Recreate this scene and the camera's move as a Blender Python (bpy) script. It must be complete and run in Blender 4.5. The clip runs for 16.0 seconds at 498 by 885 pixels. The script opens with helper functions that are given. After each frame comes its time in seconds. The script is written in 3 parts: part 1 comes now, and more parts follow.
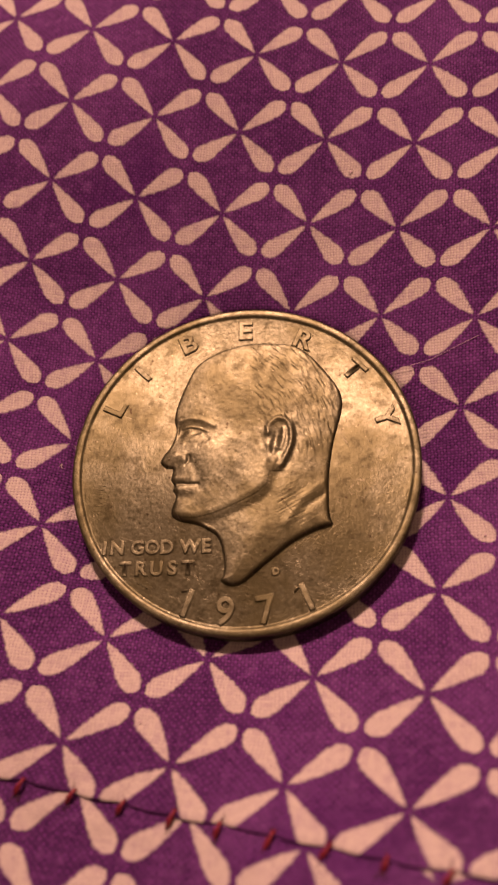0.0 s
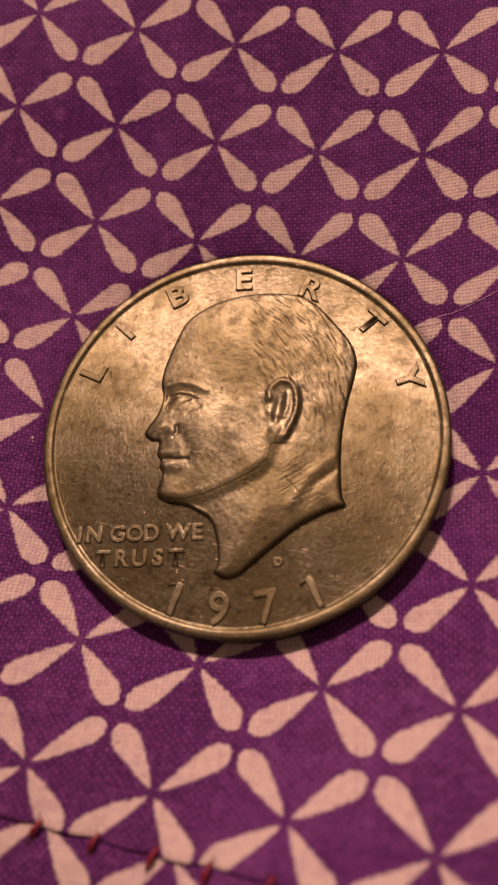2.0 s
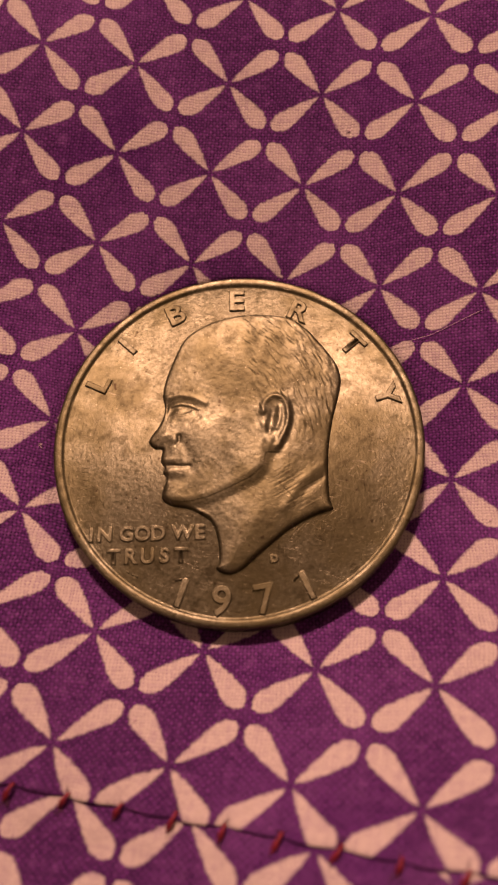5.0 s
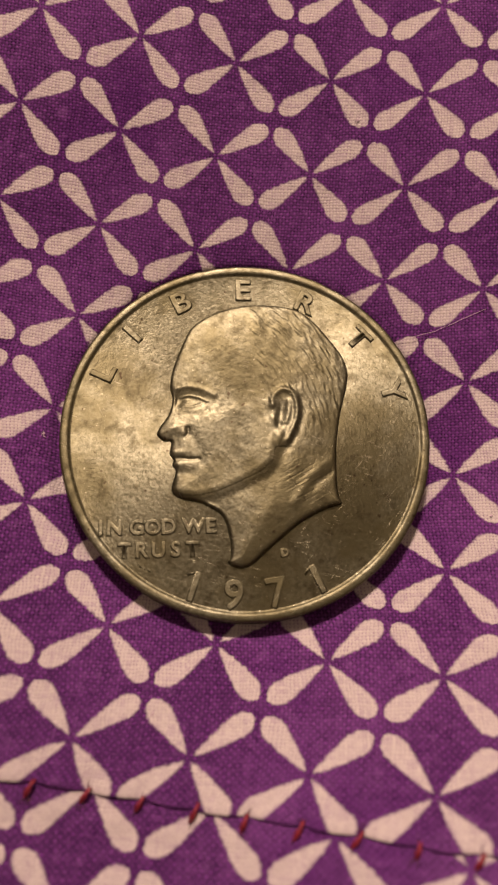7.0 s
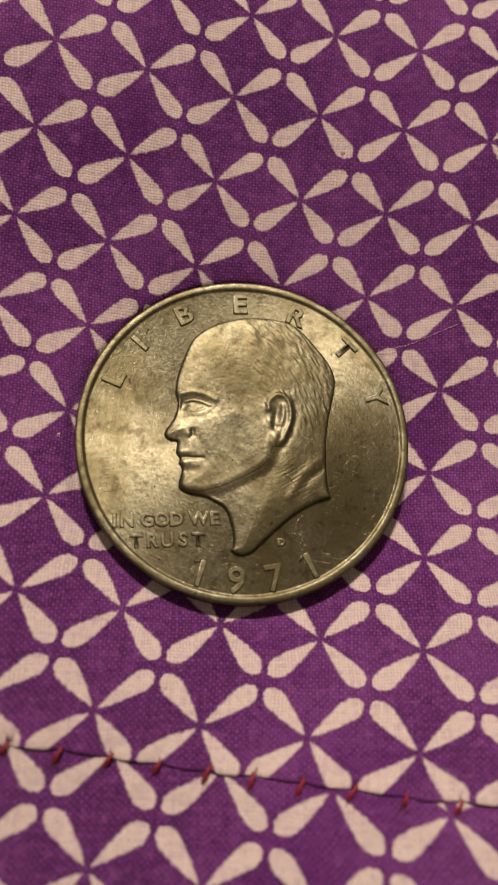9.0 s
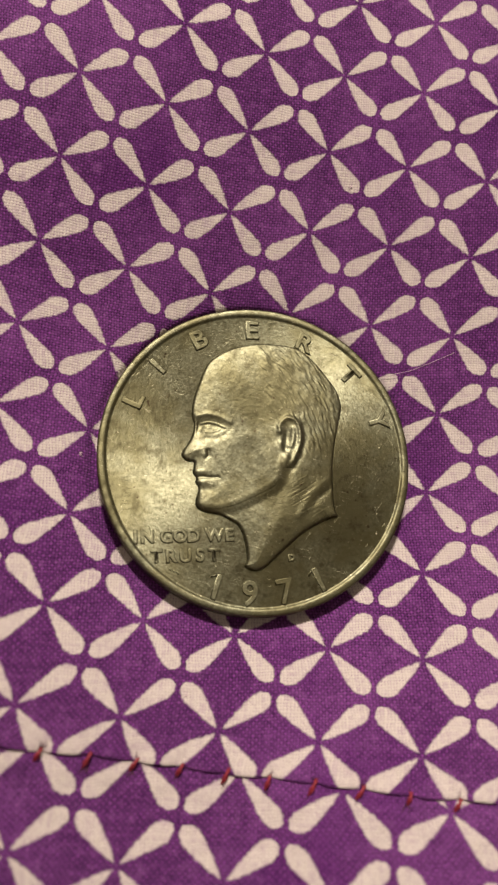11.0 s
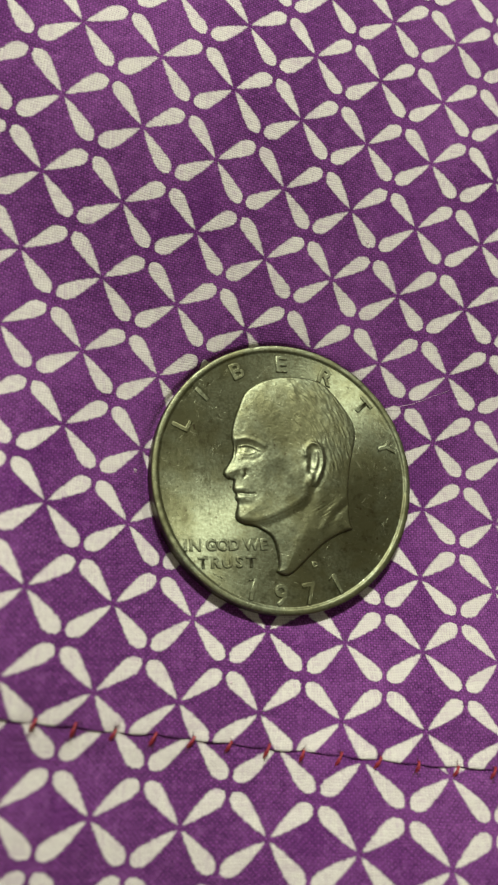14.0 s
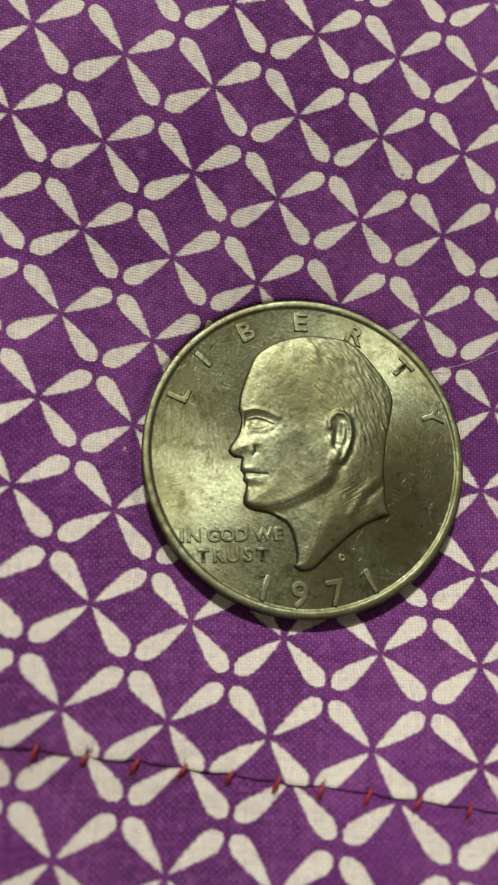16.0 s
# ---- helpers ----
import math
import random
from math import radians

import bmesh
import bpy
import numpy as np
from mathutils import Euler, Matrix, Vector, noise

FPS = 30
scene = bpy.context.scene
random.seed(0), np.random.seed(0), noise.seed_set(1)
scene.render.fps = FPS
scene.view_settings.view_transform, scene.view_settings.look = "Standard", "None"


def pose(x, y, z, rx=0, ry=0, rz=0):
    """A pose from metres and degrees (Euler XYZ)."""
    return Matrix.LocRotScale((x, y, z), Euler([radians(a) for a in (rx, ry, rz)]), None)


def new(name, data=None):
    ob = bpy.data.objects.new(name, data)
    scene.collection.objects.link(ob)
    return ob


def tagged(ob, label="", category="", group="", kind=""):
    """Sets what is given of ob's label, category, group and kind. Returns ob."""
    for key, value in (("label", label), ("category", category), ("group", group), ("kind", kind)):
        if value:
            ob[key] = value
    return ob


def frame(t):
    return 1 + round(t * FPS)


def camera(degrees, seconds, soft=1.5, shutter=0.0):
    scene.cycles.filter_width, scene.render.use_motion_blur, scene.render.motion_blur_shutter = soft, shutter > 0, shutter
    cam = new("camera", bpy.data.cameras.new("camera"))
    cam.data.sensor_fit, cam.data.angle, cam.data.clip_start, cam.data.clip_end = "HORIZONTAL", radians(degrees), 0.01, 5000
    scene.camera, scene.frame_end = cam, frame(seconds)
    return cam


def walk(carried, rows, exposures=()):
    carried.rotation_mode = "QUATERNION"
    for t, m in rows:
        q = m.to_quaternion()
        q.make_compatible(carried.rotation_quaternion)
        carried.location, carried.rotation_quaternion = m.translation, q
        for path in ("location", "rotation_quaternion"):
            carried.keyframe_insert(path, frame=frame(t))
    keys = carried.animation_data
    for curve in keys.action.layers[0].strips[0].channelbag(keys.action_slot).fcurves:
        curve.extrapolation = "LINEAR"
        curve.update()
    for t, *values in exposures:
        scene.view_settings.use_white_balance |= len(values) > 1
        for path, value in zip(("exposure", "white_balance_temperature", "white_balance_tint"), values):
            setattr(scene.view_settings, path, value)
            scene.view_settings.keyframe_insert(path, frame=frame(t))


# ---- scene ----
cam = camera(34.62, 16.0, 2.3, 0.6)
ROWS = [
    (0.0, 0.01023, -0.03310, 0.08256, 23.54, 6.68, 0.25),
    (0.5, 0.01004, -0.03234, 0.07851, 22.82, 6.71, 0.12),
    (1.0, 0.01040, -0.03090, 0.07460, 22.02, 6.71, -0.05),
    (1.5, 0.01077, -0.02935, 0.07317, 21.48, 7.56, 0.20),
    (2.0, 0.01109, -0.02777, 0.07067, 21.06, 8.35, 0.43),
    (2.5, 0.01245, -0.02834, 0.07160, 21.40, 9.06, 0.46),
    (3.0, 0.01290, -0.02784, 0.06983, 21.25, 9.84, 0.67),
    (3.5, 0.01351, -0.02817, 0.06916, 21.46, 10.42, 0.73),
    (4.0, 0.01141, -0.02922, 0.07433, 21.12, 7.09, -0.26),
    (4.5, 0.00819, -0.02920, 0.07806, 20.80, 4.80, -0.75),
    (7.0, -0.00430, -0.02419, 0.08142, 16.42, -2.75, -1.95),
    (7.5, -0.00480, -0.02528, 0.08208, 16.55, -3.23, -2.18),
    (8.0, -0.00593, -0.02799, 0.08579, 17.48, -4.15, -2.57),
    (8.5, -0.00759, -0.02777, 0.08708, 17.19, -4.97, -2.74),
    (9.0, -0.01076, -0.02638, 0.08923, 16.53, -6.51, -2.86),
    (9.5, -0.01264, -0.02427, 0.09023, 16.13, -7.21, -2.80),
    (12.0, -0.02266, -0.02335, 0.09893, 15.19, -12.10, -3.14),
    (12.5, -0.02553, -0.02316, 0.10137, 15.03, -13.37, -3.18),
    (13.0, -0.02911, -0.02312, 0.10445, 14.99, -14.72, -3.18),
    (13.5, -0.03246, -0.02282, 0.10574, 14.47, -16.22, -3.28),
    (14.0, -0.03845, -0.02076, 0.10550, 14.03, -17.18, -2.84),
    (14.5, -0.04097, -0.02049, 0.10686, 13.93, -18.17, -2.90),
    (15.0, -0.04018, -0.01952, 0.10379, 13.68, -17.70, -2.75),
    (15.5, -0.02951, -0.02034, 0.09465, 14.24, -12.22, -2.31),
    (16.0, -0.02066, -0.02233, 0.09112, 14.98, -8.30, -2.31),
]
EXPOSURES = [
    (0.0, -0.2, 10297, 64.5),
    (0.5, -0.25, 8979, 51.0),
    (1.0, -0.16, 7588, 36.0),
    (1.5, -0.16, 7690, 38.5),
    (2.0, -0.31, 9485, 65.5),
    (2.5, -0.4, 10225, 73.5),
    (3.0, -0.41, 10312, 74.5),
    (3.5, -0.45, 10769, 76.5),
    (4.0, -0.39, 10575, 72.5),
    (4.5, -0.35, 10612, 72.0),
    (7.0, 0.01, 7566, 33.5),
    (7.5, -0.12, 9962, 49.5),
    (8.0, -0.07, 7593, 26.5),
    (8.5, -0.03, 7294, 23.5),
    (9.0, 0.04, 7198, 22.0),
    (9.5, 0.17, 6974, 19.0),
    (12.0, 0.35, 6469, 4.5),
    (12.5, 0.35, 6383, 1.5),
    (13.0, 0.43, 6104, -4.5),
    (13.5, 0.46, 5943, -10.5),
    (14.0, 0.51, 5682, -16.5),
    (14.5, 0.55, 5607, -20.5),
    (15.0, 0.53, 5532, -21.5),
    (15.5, 0.46, 5714, -16.8),
    (16.0, 0.4, 5893, -12.0),
]

# a phone's aperture of two millimetres, focused on the coin
cam.data.dof.use_dof, cam.data.dof.aperture_fstop = True, 28.0

walk(cam, [(t, pose(x, y, z, rx, ry, rz)) for t, x, y, z, rx, ry, rz in ROWS], EXPOSURES)

# ---- chosen sizes ----
LAMP_AT, LAMP_SIZE, LAMP_WATTS = (-0.06, 0.56, 0.68), 0.065, 32.0
COIN_LOW = -0.18                    # underside of the coin, mm
LOW_RISE = 1.2
TONE = 0.33
THREADS, WEAVE_TURN = 31.0, 8.0     # threads to a flower, degrees
PETAL_TIP, PETAL_KNEE, PETAL_CAP, PETAL_WIDTH, PETAL_BOW = 0.028, 0.475, 0.165, 0.121, 0.60
PURPLE_DARK, PURPLE_LIGHT = (0.170, 0.0200, 0.238, 1), (0.272, 0.0390, 0.362, 1)
WHITE_DARK, WHITE_LIGHT = (0.535, 0.485, 0.455, 1), (0.68, 0.625, 0.59, 1)

# ---- world and light ----
world = bpy.data.worlds.new("world")
scene.world = world
world.use_nodes = True
world.node_tree.nodes["Background"].inputs[0].default_value = (0.9, 0.8, 0.7, 1)
world.node_tree.nodes["Background"].inputs[1].default_value = 0.01

lamp_data = bpy.data.lights.new("bedside_lamp", "POINT")
lamp_data.shadow_soft_size, lamp_data.energy = LAMP_SIZE, LAMP_WATTS
lamp_data.color = (1.0, 0.86, 0.72)
lamp = new("bedside_lamp", lamp_data)
lamp.location = LAMP_AT

MM = 0.001


# ---- node helpers ----
class Nodes:
    """A small writer of node trees."""

    def __init__(self, name):
        self.mat = bpy.data.materials.new(name)
        self.mat.use_nodes = True
        self.tree = self.mat.node_tree
        self.bsdf = self.tree.nodes["Principled BSDF"]

    def put(self, socket, value):
        if isinstance(value, bpy.types.NodeSocket):
            self.tree.links.new(value, socket)
        else:
            socket.default_value = value

    def node(self, kind, **given):
        n = self.tree.nodes.new(kind)
        for key, value in given.items():
            self.put(n.inputs[key], value)
        return n

    def math(self, op, a, b=0.0, c=0.0, clamp=False):
        n = self.tree.nodes.new("ShaderNodeMath")
        n.operation, n.use_clamp = op, clamp
        for socket, value in zip(n.inputs, (a, b, c)):
            self.put(socket, value)
        return n.outputs[0]

    def noise(self, vector, scale, detail=3.0, rough=0.55):
        n = self.node("ShaderNodeTexNoise", Vector=vector, Scale=scale, Detail=detail, Roughness=rough)
        return n.outputs[0]

    def mix(self, fac, a, b):
        n = self.tree.nodes.new("ShaderNodeMix")
        n.data_type = "RGBA"
        self.put(n.inputs[0], fac)
        self.put(n.inputs[6], a)
        self.put(n.inputs[7], b)
        return n.outputs[2]

    def ramp(self, value, low, high, to_low=0.0, to_high=1.0, smooth=True):
        n = self.tree.nodes.new("ShaderNodeMapRange")
        n.interpolation_type = "SMOOTHSTEP" if smooth else "LINEAR"
        for key, v in zip((0, 1, 2, 3, 4), (value, low, high, to_low, to_high)):
            self.put(n.inputs[key], v)
        return n.outputs[0]

    def split(self, vector):
        n = self.node("ShaderNodeSeparateXYZ", Vector=vector)
        return n.outputs[0], n.outputs[1], n.outputs[2]

    def join(self, x, y, z=0.0):
        n = self.tree.nodes.new("ShaderNodeCombineXYZ")
        for socket, value in zip(n.inputs, (x, y, z)):
            self.put(socket, value)
        return n.outputs[0]

    def mapped(self, vector, scale=(1, 1, 1), turn=0.0):
        if turn:
            vector = self.node("ShaderNodeMapping", Vector=vector, Rotation=(0, 0, radians(turn))).outputs[0]
        return self.node("ShaderNodeMapping", Vector=vector, Scale=scale).outputs[0]

    def bump(self, height, distance, strength=1.0, normal=None):
        n = self.node("ShaderNodeBump", Height=height, Distance=distance, Strength=strength)
        if normal is not None:
            self.put(n.inputs["Normal"], normal)
        return n.outputs[0]

    def coords(self, which="Object"):
        return self.tree.nodes.new("ShaderNodeTexCoord").outputs[which]


def cloth_material():
    """Purple plain-weave cotton, printed with four-petalled flowers on a square lattice; UV counts flowers."""
    n = Nodes("printed_cotton")
    uv = n.tree.nodes.new("ShaderNodeUVMap").outputs[0]
    where = n.coords()
    # threads, CELL mm to a flower
    weave = n.mapped(uv, (THREADS, THREADS, 1), WEAVE_TURN)
    wob = n.noise(n.mapped(uv, (3, 3, 3)), 1.0, 2.0)
    wx, wy, _ = n.split(weave)
    wx = n.math("ADD", wx, n.math("MULTIPLY", wob, 2.6))
    wy = n.math("ADD", wy, n.math("MULTIPLY", n.noise(n.mapped(uv, (2.3, 2.3, 1), 40), 1.0, 2.0), 2.6))
    sx = n.math("SINE", n.math("MULTIPLY", wx, math.pi))
    sy = n.math("SINE", n.math("MULTIPLY", wy, math.pi))
    ax, ay = n.math("ABSOLUTE", sx), n.math("ABSOLUTE", sy)
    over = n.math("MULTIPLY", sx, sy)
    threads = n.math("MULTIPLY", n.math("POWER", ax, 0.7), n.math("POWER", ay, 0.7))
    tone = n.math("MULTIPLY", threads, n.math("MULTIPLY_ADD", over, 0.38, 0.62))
    height = n.math("MULTIPLY_ADD", over, 0.25, threads)
    # every thread has its own thickness and dye
    warp = n.node("ShaderNodeTexWhiteNoise", Vector=n.join(n.math("FLOOR", wx), 3.0, n.math("FLOOR", n.math("MULTIPLY", wy, 0.06)))).outputs[0]
    weft = n.node("ShaderNodeTexWhiteNoise", Vector=n.join(7.0, n.math("FLOOR", wy), n.math("FLOOR", n.math("MULTIPLY", wx, 0.06)))).outputs[0]
    yarn = n.math("MULTIPLY_ADD", warp, 0.5, n.math("MULTIPLY", weft, 0.5))
    slub = n.noise(n.mapped(uv, (90, 5, 1), WEAVE_TURN), 1.0, 2.0)
    slub2 = n.noise(n.mapped(uv, (5, 90, 1), WEAVE_TURN), 1.0, 2.0)
    slubs = n.math("ADD", slub, slub2)
    cell = n.node("ShaderNodeTexWhiteNoise", Vector=n.join(n.math("FLOOR", wx), n.math("FLOOR", wy), 0.0)).outputs[0]
    # the print, its edge broken up by the threads
    jag = n.node("ShaderNodeTexNoise", Vector=n.mapped(uv, (THREADS * 0.8, THREADS * 0.8, 1), WEAVE_TURN), Scale=1.0, Detail=1.0)
    drift = n.node("ShaderNodeTexNoise", Vector=uv, Scale=1.4, Detail=1.0)
    jx, jy, _ = n.split(jag.outputs["Color"])
    dx, dy, _ = n.split(drift.outputs["Color"])
    u, v, _ = n.split(uv)
    u = n.math("ADD", u, n.math("MULTIPLY_ADD", jx, 0.036, n.math("MULTIPLY_ADD", dx, 0.02, -0.028)))
    v = n.math("ADD", v, n.math("MULTIPLY_ADD", jy, 0.036, n.math("MULTIPLY_ADD", dy, 0.02, -0.028)))
    du, dv = n.math("SUBTRACT", u, n.math("ROUND", u)), n.math("SUBTRACT", v, n.math("ROUND", v))
    # the petals lie a little flat, less so towards the hem
    pu = n.math("ABSOLUTE", du)
    pv = n.math("MULTIPLY", n.math("ABSOLUTE", dv), n.ramp(v, 0.0, 5.0, 1.08, 1.05))
    d = n.math("MULTIPLY", n.math("ADD", pu, pv), math.sqrt(0.5))
    e = n.math("MULTIPLY", n.math("ABSOLUTE", n.math("SUBTRACT", pu, pv)), math.sqrt(0.5))
    side = n.math("MULTIPLY", PETAL_WIDTH, n.math("POWER", n.math("DIVIDE", n.math("SUBTRACT", d, PETAL_TIP), PETAL_KNEE - PETAL_TIP, clamp=True), PETAL_BOW))
    past = n.math("MAXIMUM", n.math("SUBTRACT", d, PETAL_KNEE), 0.0)
    cap = n.math("SQRT", n.math("MAXIMUM", n.math("SUBTRACT", 1.0, n.math("POWER", n.math("DIVIDE", past, PETAL_CAP), 2.2)), 0.0))
    edge = n.math("SUBTRACT", n.math("MULTIPLY", side, cap), e)
    petal = n.ramp(edge, 0.002, 0.032)
    # colours
    patch = n.noise(where, 160.0, 4.0)
    fade = n.noise(where, 1300.0, 3.0)
    purple = n.mix(patch, PURPLE_DARK, PURPLE_LIGHT)
    # shade beside and under the threads, mixed into the purple as near-black
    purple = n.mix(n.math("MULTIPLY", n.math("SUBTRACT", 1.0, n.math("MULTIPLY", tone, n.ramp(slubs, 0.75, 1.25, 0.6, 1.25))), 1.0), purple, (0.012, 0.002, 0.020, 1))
    purple = n.mix(n.math("MULTIPLY", n.ramp(cell, 0.3, 1.0, 0.0, 1.0), n.math("MULTIPLY", n.math("MULTIPLY", threads, tone), 0.14)), purple, (0.36, 0.10, 0.42, 1))
    fuzz = n.noise(n.mapped(uv, (THREADS * 0.26, THREADS * 0.80, 1), WEAVE_TURN), 1.0, 2.0, 0.6)
    purple = n.mix(n.ramp(yarn, 0.15, 0.50, 0.32, 0.0), purple, (0.026, 0.003, 0.040, 1))
    purple = n.mix(n.ramp(fuzz, 0.36, 0.58, 0.55, 0.0), purple, (0.030, 0.004, 0.046, 1))
    purple = n.mix(n.ramp(yarn, 0.55, 0.95, 0.0, 0.22), purple, (0.27, 0.085, 0.31, 1))
    purple = n.mix(n.ramp(fuzz, 0.50, 0.78, 0.0, 0.40), purple, (0.27, 0.08, 0.31, 1))
    purple = n.mix(n.ramp(n.math("MULTIPLY_ADD", slubs, 0.5, n.math("MULTIPLY", fade, 0.5)), 0.50, 0.72, 0.0, 0.28), purple, (0.24, 0.08, 0.29, 1))
    # broad fading and small rubbed spots
    purple = n.mix(n.ramp(n.noise(where, 48.0, 3.0), 0.40, 0.66, 0.0, 0.22), purple, (0.33, 0.105, 0.40, 1))
    purple = n.mix(n.ramp(n.noise(where, 75.0, 3.0), 0.52, 0.72, 0.0, 0.40), purple, (0.085, 0.010, 0.125, 1))
    purple = n.mix(n.ramp(n.noise(where, 700.0, 3.0, 0.7), 0.54, 0.70, 0.0, 0.24), purple, (0.36, 0.13, 0.42, 1))
    # darker still at thread crossings: shade of the weave painted in colour
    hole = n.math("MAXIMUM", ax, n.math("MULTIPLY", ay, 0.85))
    gap_shade = n.math("ADD", n.ramp(hole, 0.30, 0.90, 0.96, 0.0), n.ramp(over, -0.9, 0.3, 0.34, 0.0), clamp=True)
    gap_shade = n.math("MULTIPLY", gap_shade, n.ramp(n.noise(n.mapped(uv, (9, 9, 1)), 1.0, 3.0), 0.32, 0.68, 0.55, 1.0))
    gap_shade = n.math("MULTIPLY", gap_shade, n.ramp(cell, 0.0, 1.0, 0.40, 1.15))
    purple = n.mix(gap_shade, purple, (0.016, 0.003, 0.026, 1))
    white = n.mix(fade, WHITE_DARK, WHITE_LIGHT)
    gaps = n.math("MULTIPLY", n.math("ADD", n.ramp(hole, 0.24, 0.82, 0.95, 0.0), n.ramp(over, -0.9, 0.2, 0.10, 0.0)), n.ramp(cell, 0.0, 1.0, 0.15, 1.0))
    white = n.mix(gaps, white, (0.21, 0.10, 0.22, 1))
    white = n.mix(n.ramp(slubs, 0.75, 1.2, 0.0, 0.22), white, (0.45, 0.36, 0.48, 1))
    white = n.mix(n.ramp(yarn, 0.10, 0.50, 0.34, 0.0), white, (0.36, 0.25, 0.36, 1))
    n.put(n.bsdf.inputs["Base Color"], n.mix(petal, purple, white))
    n.put(n.bsdf.inputs["Roughness"], 0.92)
    n.put(n.bsdf.inputs["Specular IOR Level"], 0.08)
    n.put(n.bsdf.inputs["Sheen Weight"], 0.04)
    n.put(n.bsdf.inputs["Sheen Roughness"], 0.5)
    big = n.bump(n.noise(where, 220.0, 3.0), 0.0006, 0.6)
    n.put(n.bsdf.inputs["Normal"], n.bump(n.math("MULTIPLY_ADD", slubs, 0.35, height), 0.000045, 0.8, big))
    return n.mat


def coin_material(name, tone=1.0, rough=0.45, aniso=0.86):
    """Struck copper-nickel: radial flow lines, toning, hairline scratches and bag marks."""
    n = Nodes(name)
    p = n.coords()
    x, y, _ = n.split(p)
    tangent = n.join(n.math("MULTIPLY", y, -1.0), x, 0.0)
    tangent = n.node("ShaderNodeVectorMath", Vector=tangent)
    tangent.operation = "NORMALIZE"
    cloud = n.noise(p, 130.0, 5.0, 0.6)
    mottled = n.noise(p, 620.0, 5.0, 0.7)
    freckle = n.noise(p, 2300.0, 3.0, 0.7)
    grain = n.noise(p, 9000.0, 2.0)
    pits = n.noise(p, 3200.0, 3.0, 0.7)
    silver = n.mix(n.ramp(freckle, 0.3, 0.7), (0.458 * tone, 0.455 * tone, 0.295 * tone, 1), (0.778 * tone, 0.80 * tone, 0.55 * tone, 1))
    toned = n.mix(n.ramp(cloud, 0.40, 0.62, 0.0, 0.85), silver, (0.458 * tone, 0.43 * tone, 0.232 * tone, 1))
    toned = n.mix(n.ramp(mottled, 0.50, 0.68, 0.0, 0.65), toned, (0.25 * tone, 0.225 * tone, 0.125 * tone, 1))
    spots = n.ramp(n.noise(p, 1500.0, 1.0), 0.735, 0.77)
    toned = n.mix(n.math("MULTIPLY", spots, 0.75), toned, (0.06, 0.04, 0.025, 1))
    # tiny pinpricks of paler colour, scattered at random
    pale_specks = n.ramp(n.noise(p, 4200.0, 2.0, 0.7), 0.70, 0.75)
    toned = n.mix(n.math("MULTIPLY", pale_specks, 0.7), toned, (0.80, 0.78, 0.55, 1))
    # hairlines in three directions
    lines = None
    for turn, dens in ((18, 0.66), (62, 0.69), (131, 0.68)):
        s = n.ramp(n.noise(n.mapped(p, (650, 8000, 650), turn), 1.0, 1.0), dens, dens + 0.06)
        s = n.math("MULTIPLY", s, n.ramp(n.noise(n.mapped(p, (1, 1, 1), turn), 240.0 + turn, 1.0), 0.5, 0.66))
        lines = s if lines is None else n.math("MAXIMUM", lines, s)
    toned = n.mix(n.math("MULTIPLY", lines, 0.20), toned, (0.70, 0.68, 0.50, 1))
    n.put(n.bsdf.inputs["Base Color"], toned)
    n.put(n.bsdf.inputs["Metallic"], 1.0)
    r = n.math("ADD", n.ramp(cloud, 0.3, 0.7, rough - 0.05, rough + 0.07), n.ramp(mottled, 0.3, 0.7, -0.04, 0.05))
    n.put(n.bsdf.inputs["Roughness"], r)
    n.put(n.bsdf.inputs["Anisotropic"], aniso)
    n.put(n.bsdf.inputs["Tangent"], tangent.outputs[0])
    h = n.math("ADD", n.math("MULTIPLY", grain, 0.30), n.math("MULTIPLY", pits, 0.7))
    h = n.math("SUBTRACT", h, n.math("MULTIPLY", lines, 0.30))
    wavy = n.bump(n.math("ADD", mottled, n.math("MULTIPLY", freckle, 0.5)), 0.00006, 0.6)
    n.put(n.bsdf.inputs["Normal"], n.bump(h, 0.000030, 0.9, wavy))
    return n.mat


def plain_material(name, colour, rough=0.7, scale=40.0, relief=0.0004, spread=0.2):
    n = Nodes(name)
    p = n.coords()
    a = n.noise(p, scale, 4.0)
    low = tuple(c * (1 - spread) for c in colour) + (1,)
    high = tuple(min(1, c * (1 + spread)) for c in colour) + (1,)
    n.put(n.bsdf.inputs["Base Color"], n.mix(a, low, high))
    n.put(n.bsdf.inputs["Roughness"], rough)
    n.put(n.bsdf.inputs["Normal"], n.bump(n.noise(p, scale * 8, 3.0), relief, 0.5))
    return n.mat


COTTON = cloth_material()
NICKEL = coin_material("coin_metal", TONE, 0.45, 0.86)
# raised metal toned a tenth darker, its duller reflection put into the colour
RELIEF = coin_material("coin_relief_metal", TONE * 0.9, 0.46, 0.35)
THREAD = plain_material("red_thread", (0.24, 0.016, 0.032), 0.6, 3000.0, 0.00003, 0.45)
FRAY = plain_material("dark_fray", (0.075, 0.02, 0.04), 0.7, 3000.0, 0.00001, 0.3)
FIBRE = plain_material("pale_fibre", (0.60, 0.46, 0.55), 0.5, 3000.0, 0.00001, 0.1)
PAINT = plain_material("wall_paint", (0.35, 0.32, 0.275), 0.85, 9.0, 0.0005, 0.06)
CEILING_PAINT = plain_material("ceiling_paint", (0.70, 0.68, 0.63), 0.9, 9.0, 0.0005, 0.05)
BOARDS = plain_material("brown_floor", (0.20, 0.13, 0.08), 0.6, 14.0, 0.0004, 0.3)
PADDING = plain_material("pale_padding", (0.55, 0.50, 0.52), 0.95, 60.0, 0.0006, 0.1)


